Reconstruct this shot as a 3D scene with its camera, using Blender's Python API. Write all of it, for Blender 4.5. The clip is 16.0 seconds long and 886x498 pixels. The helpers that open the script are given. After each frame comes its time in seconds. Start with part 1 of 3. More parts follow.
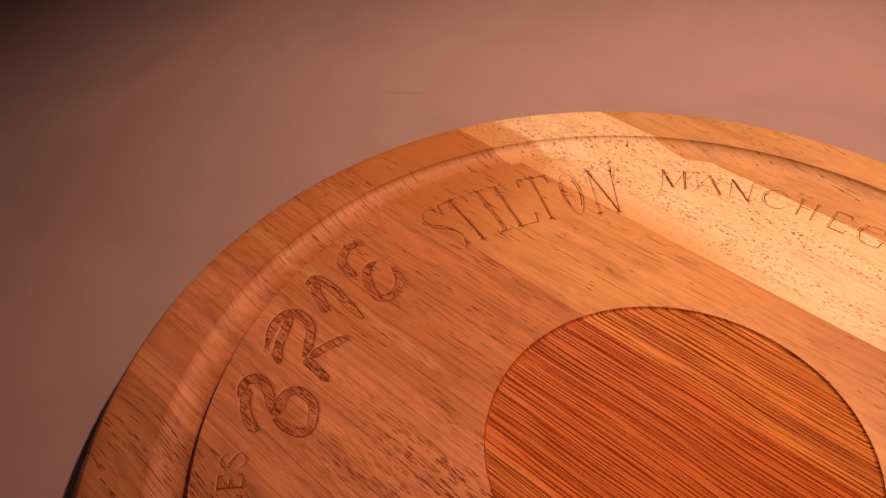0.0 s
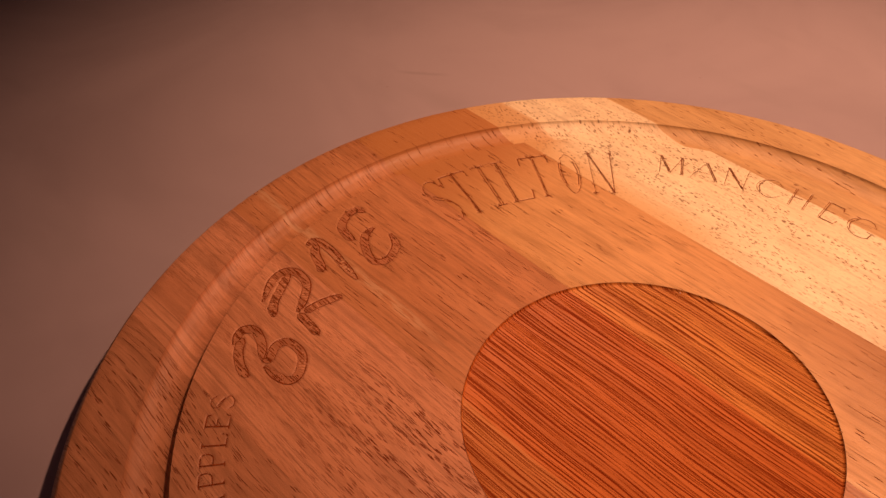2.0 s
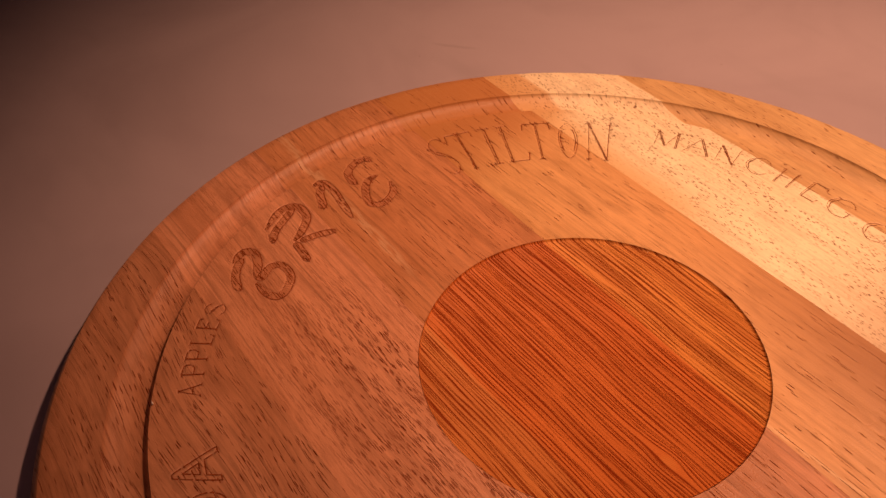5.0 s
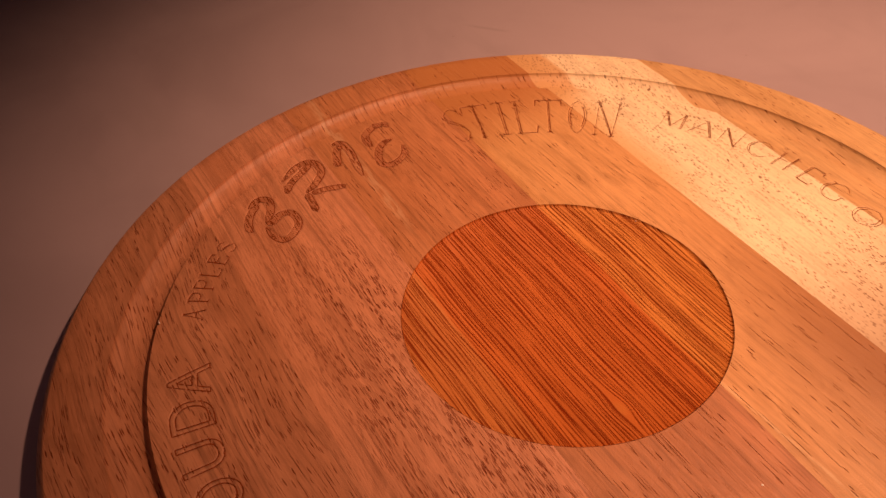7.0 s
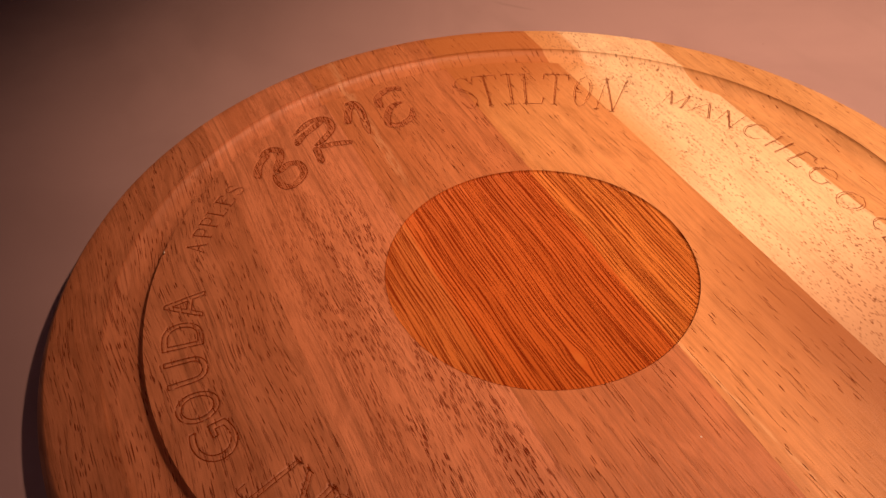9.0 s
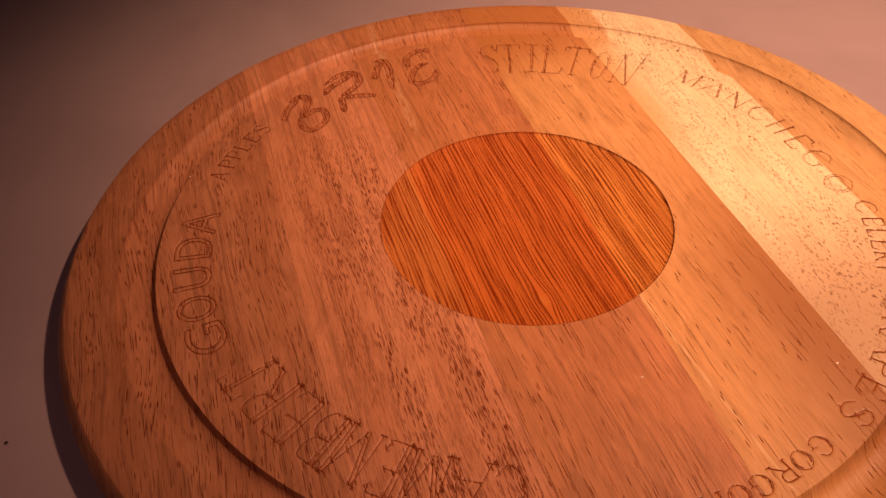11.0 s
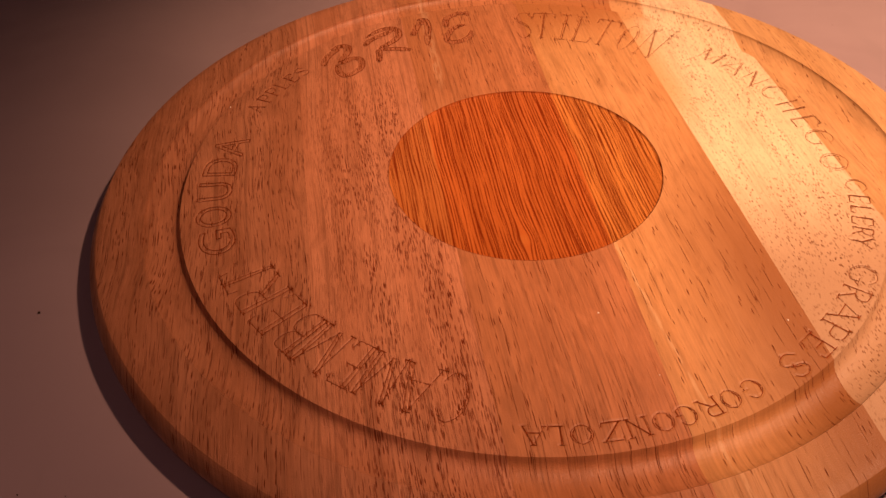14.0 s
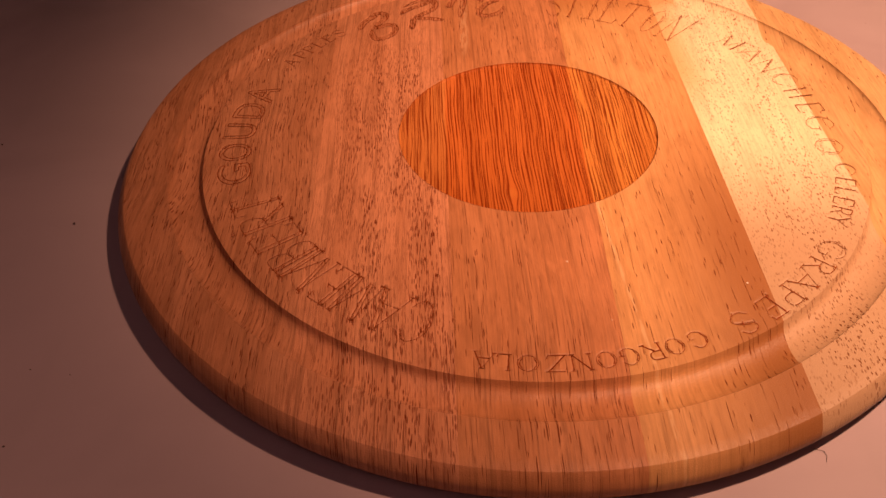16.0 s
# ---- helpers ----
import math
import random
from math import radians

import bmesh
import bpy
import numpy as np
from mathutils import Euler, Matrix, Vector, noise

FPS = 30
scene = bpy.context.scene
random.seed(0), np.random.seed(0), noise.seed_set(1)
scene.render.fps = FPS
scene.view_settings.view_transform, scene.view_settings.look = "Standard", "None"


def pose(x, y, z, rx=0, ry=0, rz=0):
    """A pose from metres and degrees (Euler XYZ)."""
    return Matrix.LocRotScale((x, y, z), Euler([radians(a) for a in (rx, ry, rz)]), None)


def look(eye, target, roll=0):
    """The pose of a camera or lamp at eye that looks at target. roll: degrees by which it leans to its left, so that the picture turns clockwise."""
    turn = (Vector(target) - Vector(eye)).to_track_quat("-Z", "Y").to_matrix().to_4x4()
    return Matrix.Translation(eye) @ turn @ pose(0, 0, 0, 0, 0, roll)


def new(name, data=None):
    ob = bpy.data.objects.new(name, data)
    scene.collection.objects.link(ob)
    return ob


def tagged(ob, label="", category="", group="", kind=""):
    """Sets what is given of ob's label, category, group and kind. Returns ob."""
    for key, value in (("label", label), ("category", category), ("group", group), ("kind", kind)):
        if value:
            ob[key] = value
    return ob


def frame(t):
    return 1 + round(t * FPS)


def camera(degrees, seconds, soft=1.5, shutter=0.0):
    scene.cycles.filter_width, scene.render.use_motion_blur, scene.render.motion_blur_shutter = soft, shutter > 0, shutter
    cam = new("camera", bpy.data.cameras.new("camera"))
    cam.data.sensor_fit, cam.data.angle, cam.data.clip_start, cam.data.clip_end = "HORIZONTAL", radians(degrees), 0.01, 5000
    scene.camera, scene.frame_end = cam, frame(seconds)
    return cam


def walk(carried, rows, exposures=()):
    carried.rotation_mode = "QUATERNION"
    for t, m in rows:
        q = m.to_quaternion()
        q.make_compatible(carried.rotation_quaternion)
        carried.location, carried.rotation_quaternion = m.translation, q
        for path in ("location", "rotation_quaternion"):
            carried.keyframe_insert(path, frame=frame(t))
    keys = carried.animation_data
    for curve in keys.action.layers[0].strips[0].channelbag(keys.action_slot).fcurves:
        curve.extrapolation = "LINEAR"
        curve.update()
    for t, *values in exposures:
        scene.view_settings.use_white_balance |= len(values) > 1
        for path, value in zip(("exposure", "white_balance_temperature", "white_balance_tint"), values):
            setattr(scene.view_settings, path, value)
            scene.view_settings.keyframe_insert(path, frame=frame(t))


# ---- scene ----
T = 0.0130          # thickness of the board
cam = camera(54.11, 16.0, soft=1.5)
ROWS = [
    (0, (-0.12987, -0.04082, 0.19890), (0.00346, 0.08287, 0.02736), -0.71),
    (0.5, (-0.13146, -0.04252, 0.19782), (0.00189, 0.08128, 0.02637), 0.14),
    (1, (-0.13189, -0.04812, 0.19772), (-0.00022, 0.07738, 0.02621), 0.56),
    (1.5, (-0.13189, -0.05358, 0.19838), (-0.00269, 0.07455, 0.02694), 0.27),
    (2, (-0.13142, -0.05926, 0.19867), (-0.00493, 0.07159, 0.02726), 0.06),
    (2.5, (-0.13085, -0.06580, 0.19922), (-0.00717, 0.06781, 0.02790), -0.18),
    (3, (-0.12996, -0.07213, 0.19969), (-0.00946, 0.06431, 0.02832), -0.45),
    (3.5, (-0.12869, -0.07911, 0.19999), (-0.01151, 0.06068, 0.02904), -0.92),
    (4, (-0.12717, -0.08786, 0.19998), (-0.01365, 0.05544, 0.02946), -1.22),
    (4.5, (-0.12553, -0.09562, 0.20030), (-0.01574, 0.05070, 0.02990), -1.43),
    (5, (-0.12404, -0.10406, 0.20124), (-0.01830, 0.04495, 0.03060), -1.40),
    (5.2, (-0.12296, -0.10748, 0.20128), (-0.01900, 0.04284, 0.03070), -1.32),
    (7.3, (-0.11277, -0.14314, 0.20125), (-0.02808, 0.02087, 0.03265), -3.08),
    (7.5, (-0.11150, -0.14561, 0.20119), (-0.02830, 0.01924, 0.03266), -3.28),
    (8, (-0.10897, -0.15284, 0.20137), (-0.02965, 0.01350, 0.03244), -3.05),
    (8.5, (-0.10653, -0.15919, 0.20156), (-0.03087, 0.00847, 0.03225), -2.88),
    (9, (-0.10353, -0.16701, 0.20192), (-0.03202, 0.00177, 0.03193), -2.30),
    (9.2, (-0.10155, -0.17100, 0.20190), (-0.03234, -0.00150, 0.03166), -2.12),
    (11.3, (-0.08335, -0.20780, 0.20414), (-0.03715, -0.03104, 0.03348), -2.23),
    (11.5, (-0.08143, -0.21092, 0.20405), (-0.03730, -0.03365, 0.03339), -2.24),
    (12, (-0.07759, -0.21766, 0.20381), (-0.03828, -0.03912, 0.03329), -2.28),
    (12.5, (-0.07374, -0.22262, 0.20367), (-0.03872, -0.04308, 0.03327), -2.54),
    (13, (-0.07019, -0.22818, 0.20409), (-0.03935, -0.04810, 0.03344), -2.47),
    (13.5, (-0.06604, -0.23365, 0.20428), (-0.03896, -0.05301, 0.03360), -2.49),
    (14, (-0.06028, -0.24032, 0.20453), (-0.03792, -0.05927, 0.03358), -2.46),
    (14.5, (-0.05369, -0.24732, 0.20447), (-0.03663, -0.06554, 0.03369), -2.58),
    (15, (-0.04535, -0.25617, 0.20431), (-0.03464, -0.07379, 0.03366), -2.49),
    (15.5, (-0.03769, -0.26420, 0.20392), (-0.03315, -0.08119, 0.03366), -2.56),
    (16, (-0.03083, -0.27210, 0.20277), (-0.03291, -0.08786, 0.03379), -2.73),
]
walk(cam, [(t, look(e, g, roll)) for t, e, g, roll in ROWS],
     exposures=[(0, -0.32), (5, -0.26), (9, -0.10), (12, -0.02), (14.5, 0.06), (16, 0.22)])

# ---- light ----
world = bpy.data.worlds.new("room_dark")
scene.world = world
world.use_nodes = True
world.node_tree.nodes["Background"].inputs[0].default_value = (0.5, 0.5, 0.6, 1)
world.node_tree.nodes["Background"].inputs[1].default_value = 0.02
scene.view_settings.exposure = 0.0


def lamp(name, kind, energy, color, m, **more):
    d = bpy.data.lights.new(name, kind)
    d.energy, d.color = energy, color
    for k, v in more.items():
        if k == "radius":
            d.shadow_soft_size = v
        elif k == "spread":
            d.spot_size = radians(v)
        elif k == "size":
            d.size = v
        elif k == "blend":
            d.spot_blend = v
    ob = new(name, d)
    ob.matrix_world = m
    return ob


# an unseen reading lamp's beam, and an added wide spot filling the near-left table
LAMP_AT = (0.275, -0.085, 0.575)
lamp("desk_lamp_beam", "SPOT", 27.5, (1.0, 0.515, 0.310), look(LAMP_AT, (0.130, 0.053, 0.0)), radius=0.015, spread=54, blend=1.0)
lamp("left_fill_spot", "SPOT", 7.0, (1.0, 0.50, 0.33), look(LAMP_AT, (-0.26, -0.36, 0.0)), radius=0.015, spread=94, blend=1.0)
# added soft fill, no fixture behind it, lifting shadows and the near table
lamp("added_soft_fill", "AREA", 1.10, (1.0, 0.47, 0.45), look((-0.25, -0.6, 1.0), (-0.1, -0.1, 0)), size=0.9)


# ---- materials ----
class Tree:
    """Short hand for node trees."""

    def __init__(self, name):
        self.mat = bpy.data.materials.new(name)
        self.mat.use_nodes = True
        self.nt = self.mat.node_tree
        self.bsdf = self.nt.nodes["Principled BSDF"]
        self.pos = self.node("ShaderNodeTexCoord").outputs["Object"]

    def node(self, kind, **props):
        n = self.nt.nodes.new(kind)
        for k, v in props.items():
            if k == "operation":
                n.operation = v
            elif k == "blend_type":
                n.blend_type = v
            elif k == "data_type":
                n.data_type = v
            elif k == "feature":
                n.feature = v
            elif k == "noise_dimensions":
                n.noise_dimensions = v
        return n

    def put(self, sock, value):
        if isinstance(value, bpy.types.NodeSocket):
            self.nt.links.new(value, sock)
        elif isinstance(value, (tuple, list)) and len(value) == 3 and sock.type == "RGBA":
            sock.default_value = (*value, 1)
        else:
            sock.default_value = value

    def math(self, op, a, b=0.0, c=0.0, clamp=False):
        n = self.node("ShaderNodeMath", operation=op)
        n.use_clamp = clamp
        for s, v in zip(n.inputs, (a, b, c)):
            self.put(s, v)
        return n.outputs[0]

    def scaled(self, vec, sx, sy, sz, off=(0, 0, 0)):
        n = self.node("ShaderNodeMapping")
        self.put(n.inputs["Vector"], vec)
        n.inputs["Scale"].default_value = (sx, sy, sz)
        n.inputs["Location"].default_value = off
        return n.outputs[0]

    def noise(self, vec, detail=3, rough=0.5, scale=1.0, distort=0.0):
        n = self.node("ShaderNodeTexNoise")
        self.put(n.inputs["Vector"], vec)
        n.inputs["Scale"].default_value = scale
        n.inputs["Detail"].default_value = detail
        n.inputs["Roughness"].default_value = rough
        n.inputs["Distortion"].default_value = distort
        return n.outputs["Fac"]

    def ramp(self, v, lo, hi, a=0.0, b=1.0):
        n = self.node("ShaderNodeMapRange")
        n.interpolation_type = "SMOOTHSTEP"
        for s, x in zip(n.inputs, (v, lo, hi, a, b)):
            self.put(s, x)
        return n.outputs[0]

    def mix(self, f, a, b, kind="MIX"):
        n = self.node("ShaderNodeMix", data_type="RGBA", blend_type=kind)
        self.put(n.inputs[0], f)
        self.put(n.inputs[6], a)
        self.put(n.inputs[7], b)
        return n.outputs[2]

    def bump(self, h, dist, strength=1.0):
        n = self.node("ShaderNodeBump")
        n.inputs["Distance"].default_value = dist
        n.inputs["Strength"].default_value = strength
        self.put(n.inputs["Height"], h)
        self.put(self.bsdf.inputs["Normal"], n.outputs[0])

    def warped(self, vec, amount, scale):
        """Coordinates that sway a little, as grain does."""
        n = self.node("ShaderNodeTexNoise")
        self.put(n.inputs["Vector"], vec)
        n.inputs["Scale"].default_value = scale
        n.inputs["Detail"].default_value = 1
        s = self.node("ShaderNodeVectorMath", operation="SUBTRACT")
        self.put(s.inputs[0], n.outputs["Color"])
        s.inputs[1].default_value = (0.5, 0.5, 0.5)
        m = self.node("ShaderNodeVectorMath", operation="MULTIPLY")
        self.put(m.inputs[0], s.outputs[0])
        m.inputs[1].default_value = (amount, amount * 0.3, 0)
        a = self.node("ShaderNodeVectorMath", operation="ADD")
        self.put(a.inputs[0], vec)
        self.put(a.inputs[1], m.outputs[0])
        return a.outputs[0]

    def dashes(self, vec, sx, sy, size, share, off):
        """Pores: short dashes along the grain, in a share of the cells."""
        n = self.node("ShaderNodeTexVoronoi", feature="F1")
        self.put(n.inputs["Vector"], self.scaled(vec, sx, sy, 1, off))
        n.inputs["Scale"].default_value = 1
        spot = self.ramp(n.outputs["Distance"], size, size * 0.55)
        sep = self.node("ShaderNodeSeparateColor")
        self.put(sep.inputs[0], n.outputs["Color"])
        keep = self.math("LESS_THAN", sep.outputs[0], share)
        deep = self.math("MULTIPLY_ADD", sep.outputs[1], 0.6, 0.45)
        return self.math("MULTIPLY", self.math("MULTIPLY", spot, keep), deep)


def wood(name, light, dark, pore, pores, seed, streak=None, sway=0.004, fine=1.0, rough=0.42, veins=0.0, dense=(0.0, 1.0), patch=None, shade=None, fade=(0.01, -0.05), warm=None, top=None, thin=None):
    """Rubberwood: soft lengthwise bands, fine fibres and brown pores. pores: rows of across, along, size, share."""
    t = Tree(name)
    off = (seed * 3.17, seed * 1.3, 0)
    flat = t.scaled(t.pos, 1, 1, 0.10)
    p = t.warped(flat, sway, 14)
    bands = t.noise(t.scaled(p, 75, 3.2, 20, off), 3, 0.55, 1.0, 0.3)
    wide = t.noise(t.scaled(p, 22, 5, 5, off), 2, 0.5)
    fibre = t.noise(t.scaled(p, 1500, 45, 300, off), 3, 0.6)
    col = t.mix(t.ramp(bands, 0.30, 0.72, 0.1, 0.8), light, dark)
    if veins:
        vein = t.noise(t.scaled(p, 330, 7, 30, off), 2, 0.5, 1.0, 0.5)
        col = t.mix(t.math("MULTIPLY", t.ramp(vein, 0.57, 0.68), veins * 0.6), col, tuple(c * 0.5 for c in dark))
        line = t.noise(t.scaled(p, 1000, 10, 60, off), 2, 0.55, 1.0, 0.4)
        col = t.mix(t.math("MULTIPLY", t.ramp(line, 0.57, 0.67), veins), col, tuple(c * 0.45 for c in dark))
    col = t.mix(t.ramp(wide, 0.42, 0.75, 0, 0.32), col, dark)
    col = t.mix(t.ramp(fibre, 0.45, 0.8, 0, 0.5 * fine), col, tuple(c * 0.55 for c in dark))
    col = t.mix(t.ramp(fibre, 0.5, 0.2, 0, 0.25 * fine), col, tuple(min(1, c * 1.25) for c in light))
    fleck = t.noise(t.scaled(p, 700, 110, 60, off), 2, 0.5)
    col = t.mix(t.ramp(fleck, 0.52, 0.75, 0, 0.26 * fine), col, tuple(c * 0.62 for c in dark))
    col = t.mix(t.ramp(fleck, 0.46, 0.25, 0, 0.22 * fine), col, tuple(min(1, c * 1.22) for c in light))
    mottle = t.noise(t.scaled(p, 120, 45, 20, off), 3, 0.6, 1.0, 0.8)
    col = t.mix(t.ramp(mottle, 0.50, 0.72, 0, 0.40), col, tuple(c * 0.72 for c in dark))
    col = t.mix(t.ramp(mottle, 0.48, 0.28, 0, 0.35), col, tuple(min(1, c * 1.15) for c in light))
    if streak:
        x0, slope, half, tint, from_y = streak
        sep = t.node("ShaderNodeSeparateXYZ")
        t.put(sep.inputs[0], p)
        d = t.math("ABSOLUTE", t.math("SUBTRACT", t.math("MULTIPLY_ADD", sep.outputs[1], -slope, sep.outputs[0]), x0))
        grainy = t.noise(t.scaled(p, 900, 160, 50, off), 2)
        f = t.math("MULTIPLY", t.math("MULTIPLY", t.ramp(d, half, half * 0.2), t.ramp(grainy, 0.35, 0.6)), t.ramp(sep.outputs[1], from_y, from_y + 0.02))
        col = t.mix(t.math("MULTIPLY", f, 0.6), col, tint)
    # lamp fall-off painted into the near end; orange is browner by its joint too
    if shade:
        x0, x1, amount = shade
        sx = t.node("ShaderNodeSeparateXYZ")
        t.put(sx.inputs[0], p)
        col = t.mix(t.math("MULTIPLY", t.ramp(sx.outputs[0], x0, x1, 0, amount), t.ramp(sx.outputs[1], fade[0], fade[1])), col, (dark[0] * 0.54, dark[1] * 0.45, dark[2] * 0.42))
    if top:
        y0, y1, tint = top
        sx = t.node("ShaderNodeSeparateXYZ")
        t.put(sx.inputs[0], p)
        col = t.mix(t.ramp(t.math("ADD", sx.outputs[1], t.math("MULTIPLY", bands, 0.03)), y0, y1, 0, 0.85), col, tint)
    if warm:
        x0, x1, tint = warm
        sx = t.node("ShaderNodeSeparateXYZ")
        t.put(sx.inputs[0], p)
        col = t.mix(t.math("MULTIPLY", t.ramp(sx.outputs[0], x1, x0, 0, 0.85), t.ramp(sx.outputs[1], 0.005, 0.04)), col, tint)
    if patch:
        x1, y1, tint = patch
        sx = t.node("ShaderNodeSeparateXYZ")
        t.put(sx.inputs[0], p)
        f = t.math("MULTIPLY", t.ramp(sx.outputs[1], y1, y1 + 0.012), t.ramp(sx.outputs[0], x1 + 0.001, x1 - 0.001))
        col = t.mix(t.math("MULTIPLY", f, 0.8), col, tint)
    clump = t.noise(t.scaled(p, 110, 16, 5, off), 2)
    across = t.node("ShaderNodeSeparateXYZ")
    t.put(across.inputs[0], p)
    near = t.ramp(t.math("ABSOLUTE", t.math("SUBTRACT", across.outputs[0], dense[0])), dense[1], dense[1] * 0.4, 0.25, 1.0)
    if thin:
        near = t.math("MULTIPLY", near, t.ramp(across.outputs[1], thin[0], thin[1], 1.0, 0.3))
    total = None
    for n, (sx, sy, size, share) in enumerate(pores):
        spots = t.dashes(p, sx, sy, size, share, (seed * 7.7 + n * 13, seed + n * 5, 0))
        spots = t.math("MULTIPLY", spots, t.math("MULTIPLY", t.ramp(clump, 0.36, 0.54, 0.3, 1.0), near))
        total = spots if total is None else t.math("MAXIMUM", total, spots)
    col = t.mix(t.math("MULTIPLY", total, 0.90), col, pore)
    t.put(t.bsdf.inputs["Base Color"], col)
    t.put(t.bsdf.inputs["Roughness"], t.ramp(fibre, 0.2, 0.8, rough - 0.06, rough + 0.12))
    t.put(t.bsdf.inputs["Specular IOR Level"], t.math("MULTIPLY_ADD", total, -0.28, 0.32))
    grit = t.noise(t.pos, 2, 0.6, 2600)
    h = t.math("SUBTRACT", t.math("MULTIPLY_ADD", grit, 0.55, t.math("MULTIPLY", fibre, 0.35)), total)
    t.bump(h, 0.00022, 0.9)
    return t.mat


PORE = (0.15, 0.019, 0.004)
RED_PORE = (0.160, 0.019, 0.0045)
WOODS = [
    wood("wood_far_left", (0.53, 0.228, 0.113), (0.38, 0.144, 0.061), PORE, [(1700, 210, 0.37, 0.46), (2400, 95, 0.37, 0.42), (3200, 60, 0.36, 0.30)], 1, sway=0.012, veins=0.4),
    wood("wood_left", (0.65, 0.285, 0.146), (0.46, 0.174, 0.076), RED_PORE, [(1500, 260, 0.42, 0.80), (2200, 160, 0.40, 0.70), (3400, 60, 0.38, 0.45)], 2, veins=0.45, dense=(-0.045, 0.034), thin=(0.035, 0.085)),
    wood("wood_middle", (0.55, 0.232, 0.100), (0.41, 0.152, 0.056), PORE, [(1800, 170, 0.34, 0.22), (2400, 75, 0.34, 0.26), (3400, 45, 0.36, 0.22)], 3, streak=(-0.0235, 0.03, 0.0028, (0.60, 0.34, 0.18), 0.050), veins=0.35),
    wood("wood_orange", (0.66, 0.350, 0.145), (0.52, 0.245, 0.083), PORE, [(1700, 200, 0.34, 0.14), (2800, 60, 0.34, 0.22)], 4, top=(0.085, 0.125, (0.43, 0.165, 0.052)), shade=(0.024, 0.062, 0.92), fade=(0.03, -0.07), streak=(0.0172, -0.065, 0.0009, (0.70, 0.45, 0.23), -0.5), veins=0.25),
    # pale strip's near half carries the lamp's fall-off in its colour
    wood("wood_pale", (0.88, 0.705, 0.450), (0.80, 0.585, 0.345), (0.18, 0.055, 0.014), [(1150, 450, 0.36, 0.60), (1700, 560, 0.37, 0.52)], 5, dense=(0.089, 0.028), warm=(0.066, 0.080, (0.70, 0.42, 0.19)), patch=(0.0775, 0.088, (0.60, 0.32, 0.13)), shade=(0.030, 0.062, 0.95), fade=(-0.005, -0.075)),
    wood("wood_edge", (0.61, 0.372, 0.168), (0.49, 0.268, 0.105), PORE, [(1500, 260, 0.34, 0.16), (2600, 90, 0.34, 0.2)], 6),
]


def burnt_disc():
    """Scorched wood with fine dark lines along the grain that part round a knot, and strips of two tints."""
    t = Tree("scorched_wood")
    kx, ky = -0.0085, -0.0370
    p = t.warped(t.scaled(t.pos, 1, 1, 0), 0.0028, 22)
    sep = t.node("ShaderNodeSeparateXYZ")
    t.put(sep.inputs[0], p)
    x, y = sep.outputs[0], sep.outputs[1]
    dx, dy = t.math("SUBTRACT", x, kx), t.math("SUBTRACT", y, ky)
    d2 = t.math("ADD", t.math("MULTIPLY", dx, dx), t.math("MULTIPLY", t.math("MULTIPLY", dy, dy), 0.35))
    g = t.math("EXPONENT", t.math("DIVIDE", d2, -0.000012))
    xw = t.math("MULTIPLY", dx, t.math("SUBTRACT", 1.0, t.math("MULTIPLY", g, 0.62)))
    com = t.node("ShaderNodeCombineXYZ")
    t.put(com.inputs[0], xw)
    t.put(com.inputs[1], y)
    v = com.outputs[0]
    sway = t.noise(t.scaled(v, 150, 9, 1, (4, 4, 0)), 3, 0.55)
    phase = t.math("MULTIPLY_ADD", sway, 24.0, t.math("MULTIPLY", xw, 5100.0))
    gaps = t.noise(t.scaled(v, 900, 30, 1), 3, 0.65)
    drawn = t.math("MULTIPLY", t.ramp(t.math("SINE", phase), 0.18, 0.80), t.ramp(gaps, 0.38, 0.55))
    free = t.ramp(t.noise(t.scaled(v, 2500, 15, 1, (9, 3, 0)), 2, 0.6), 0.54, 0.64)
    lines = t.math("MAXIMUM", drawn, t.math("MULTIPLY", free, 0.85))
    thin = t.noise(t.scaled(v, 5200, 50, 1, (5, 2, 0)), 2, 0.5)
    tone = t.noise(t.scaled(v, 130, 6, 1, (1, 7, 0)), 2)
    edge = t.math("MULTIPLY_ADD", y, -0.02, x)
    col = t.mix(t.ramp(edge, 0.0195, 0.0205), (0.56, 0.147, 0.027), (0.70, 0.264, 0.055))
    col = t.mix(t.ramp(edge, -0.0300, -0.0312), col, (0.58, 0.200, 0.048))
    col = t.mix(t.ramp(tone, 0.38, 0.66, 0, 0.5), col, (0.36, 0.085, 0.012))
    col = t.mix(t.ramp(thin, 0.5, 0.8, 0, 0.35), col, (0.24, 0.05, 0.006))
    col = t.mix(t.ramp(g, 0.7, 1.0, 0, 0.25), col, (0.60, 0.24, 0.05))
    raster = t.math("SINE", t.math("MULTIPLY", t.math("ADD", y, t.math("MULTIPLY", x, 0.15)), 12500.0))
    col = t.mix(t.ramp(raster, 0.2, 0.9, 0, 0.16), col, (0.16, 0.04, 0.008))
    col = t.mix(t.math("MULTIPLY", lines, 0.88), col, (0.155, 0.014, 0.002))
    t.put(t.bsdf.inputs["Base Color"], col)
    t.bsdf.inputs["Roughness"].default_value = 0.5
    t.put(t.bsdf.inputs["Specular IOR Level"], t.math("MULTIPLY_ADD", lines, -0.2, 0.22))
    t.bump(t.math("ADD", t.math("MULTIPLY", lines, -1.0), t.math("MULTIPLY", thin, 0.5)), 0.00025, 0.7)
    return t.mat


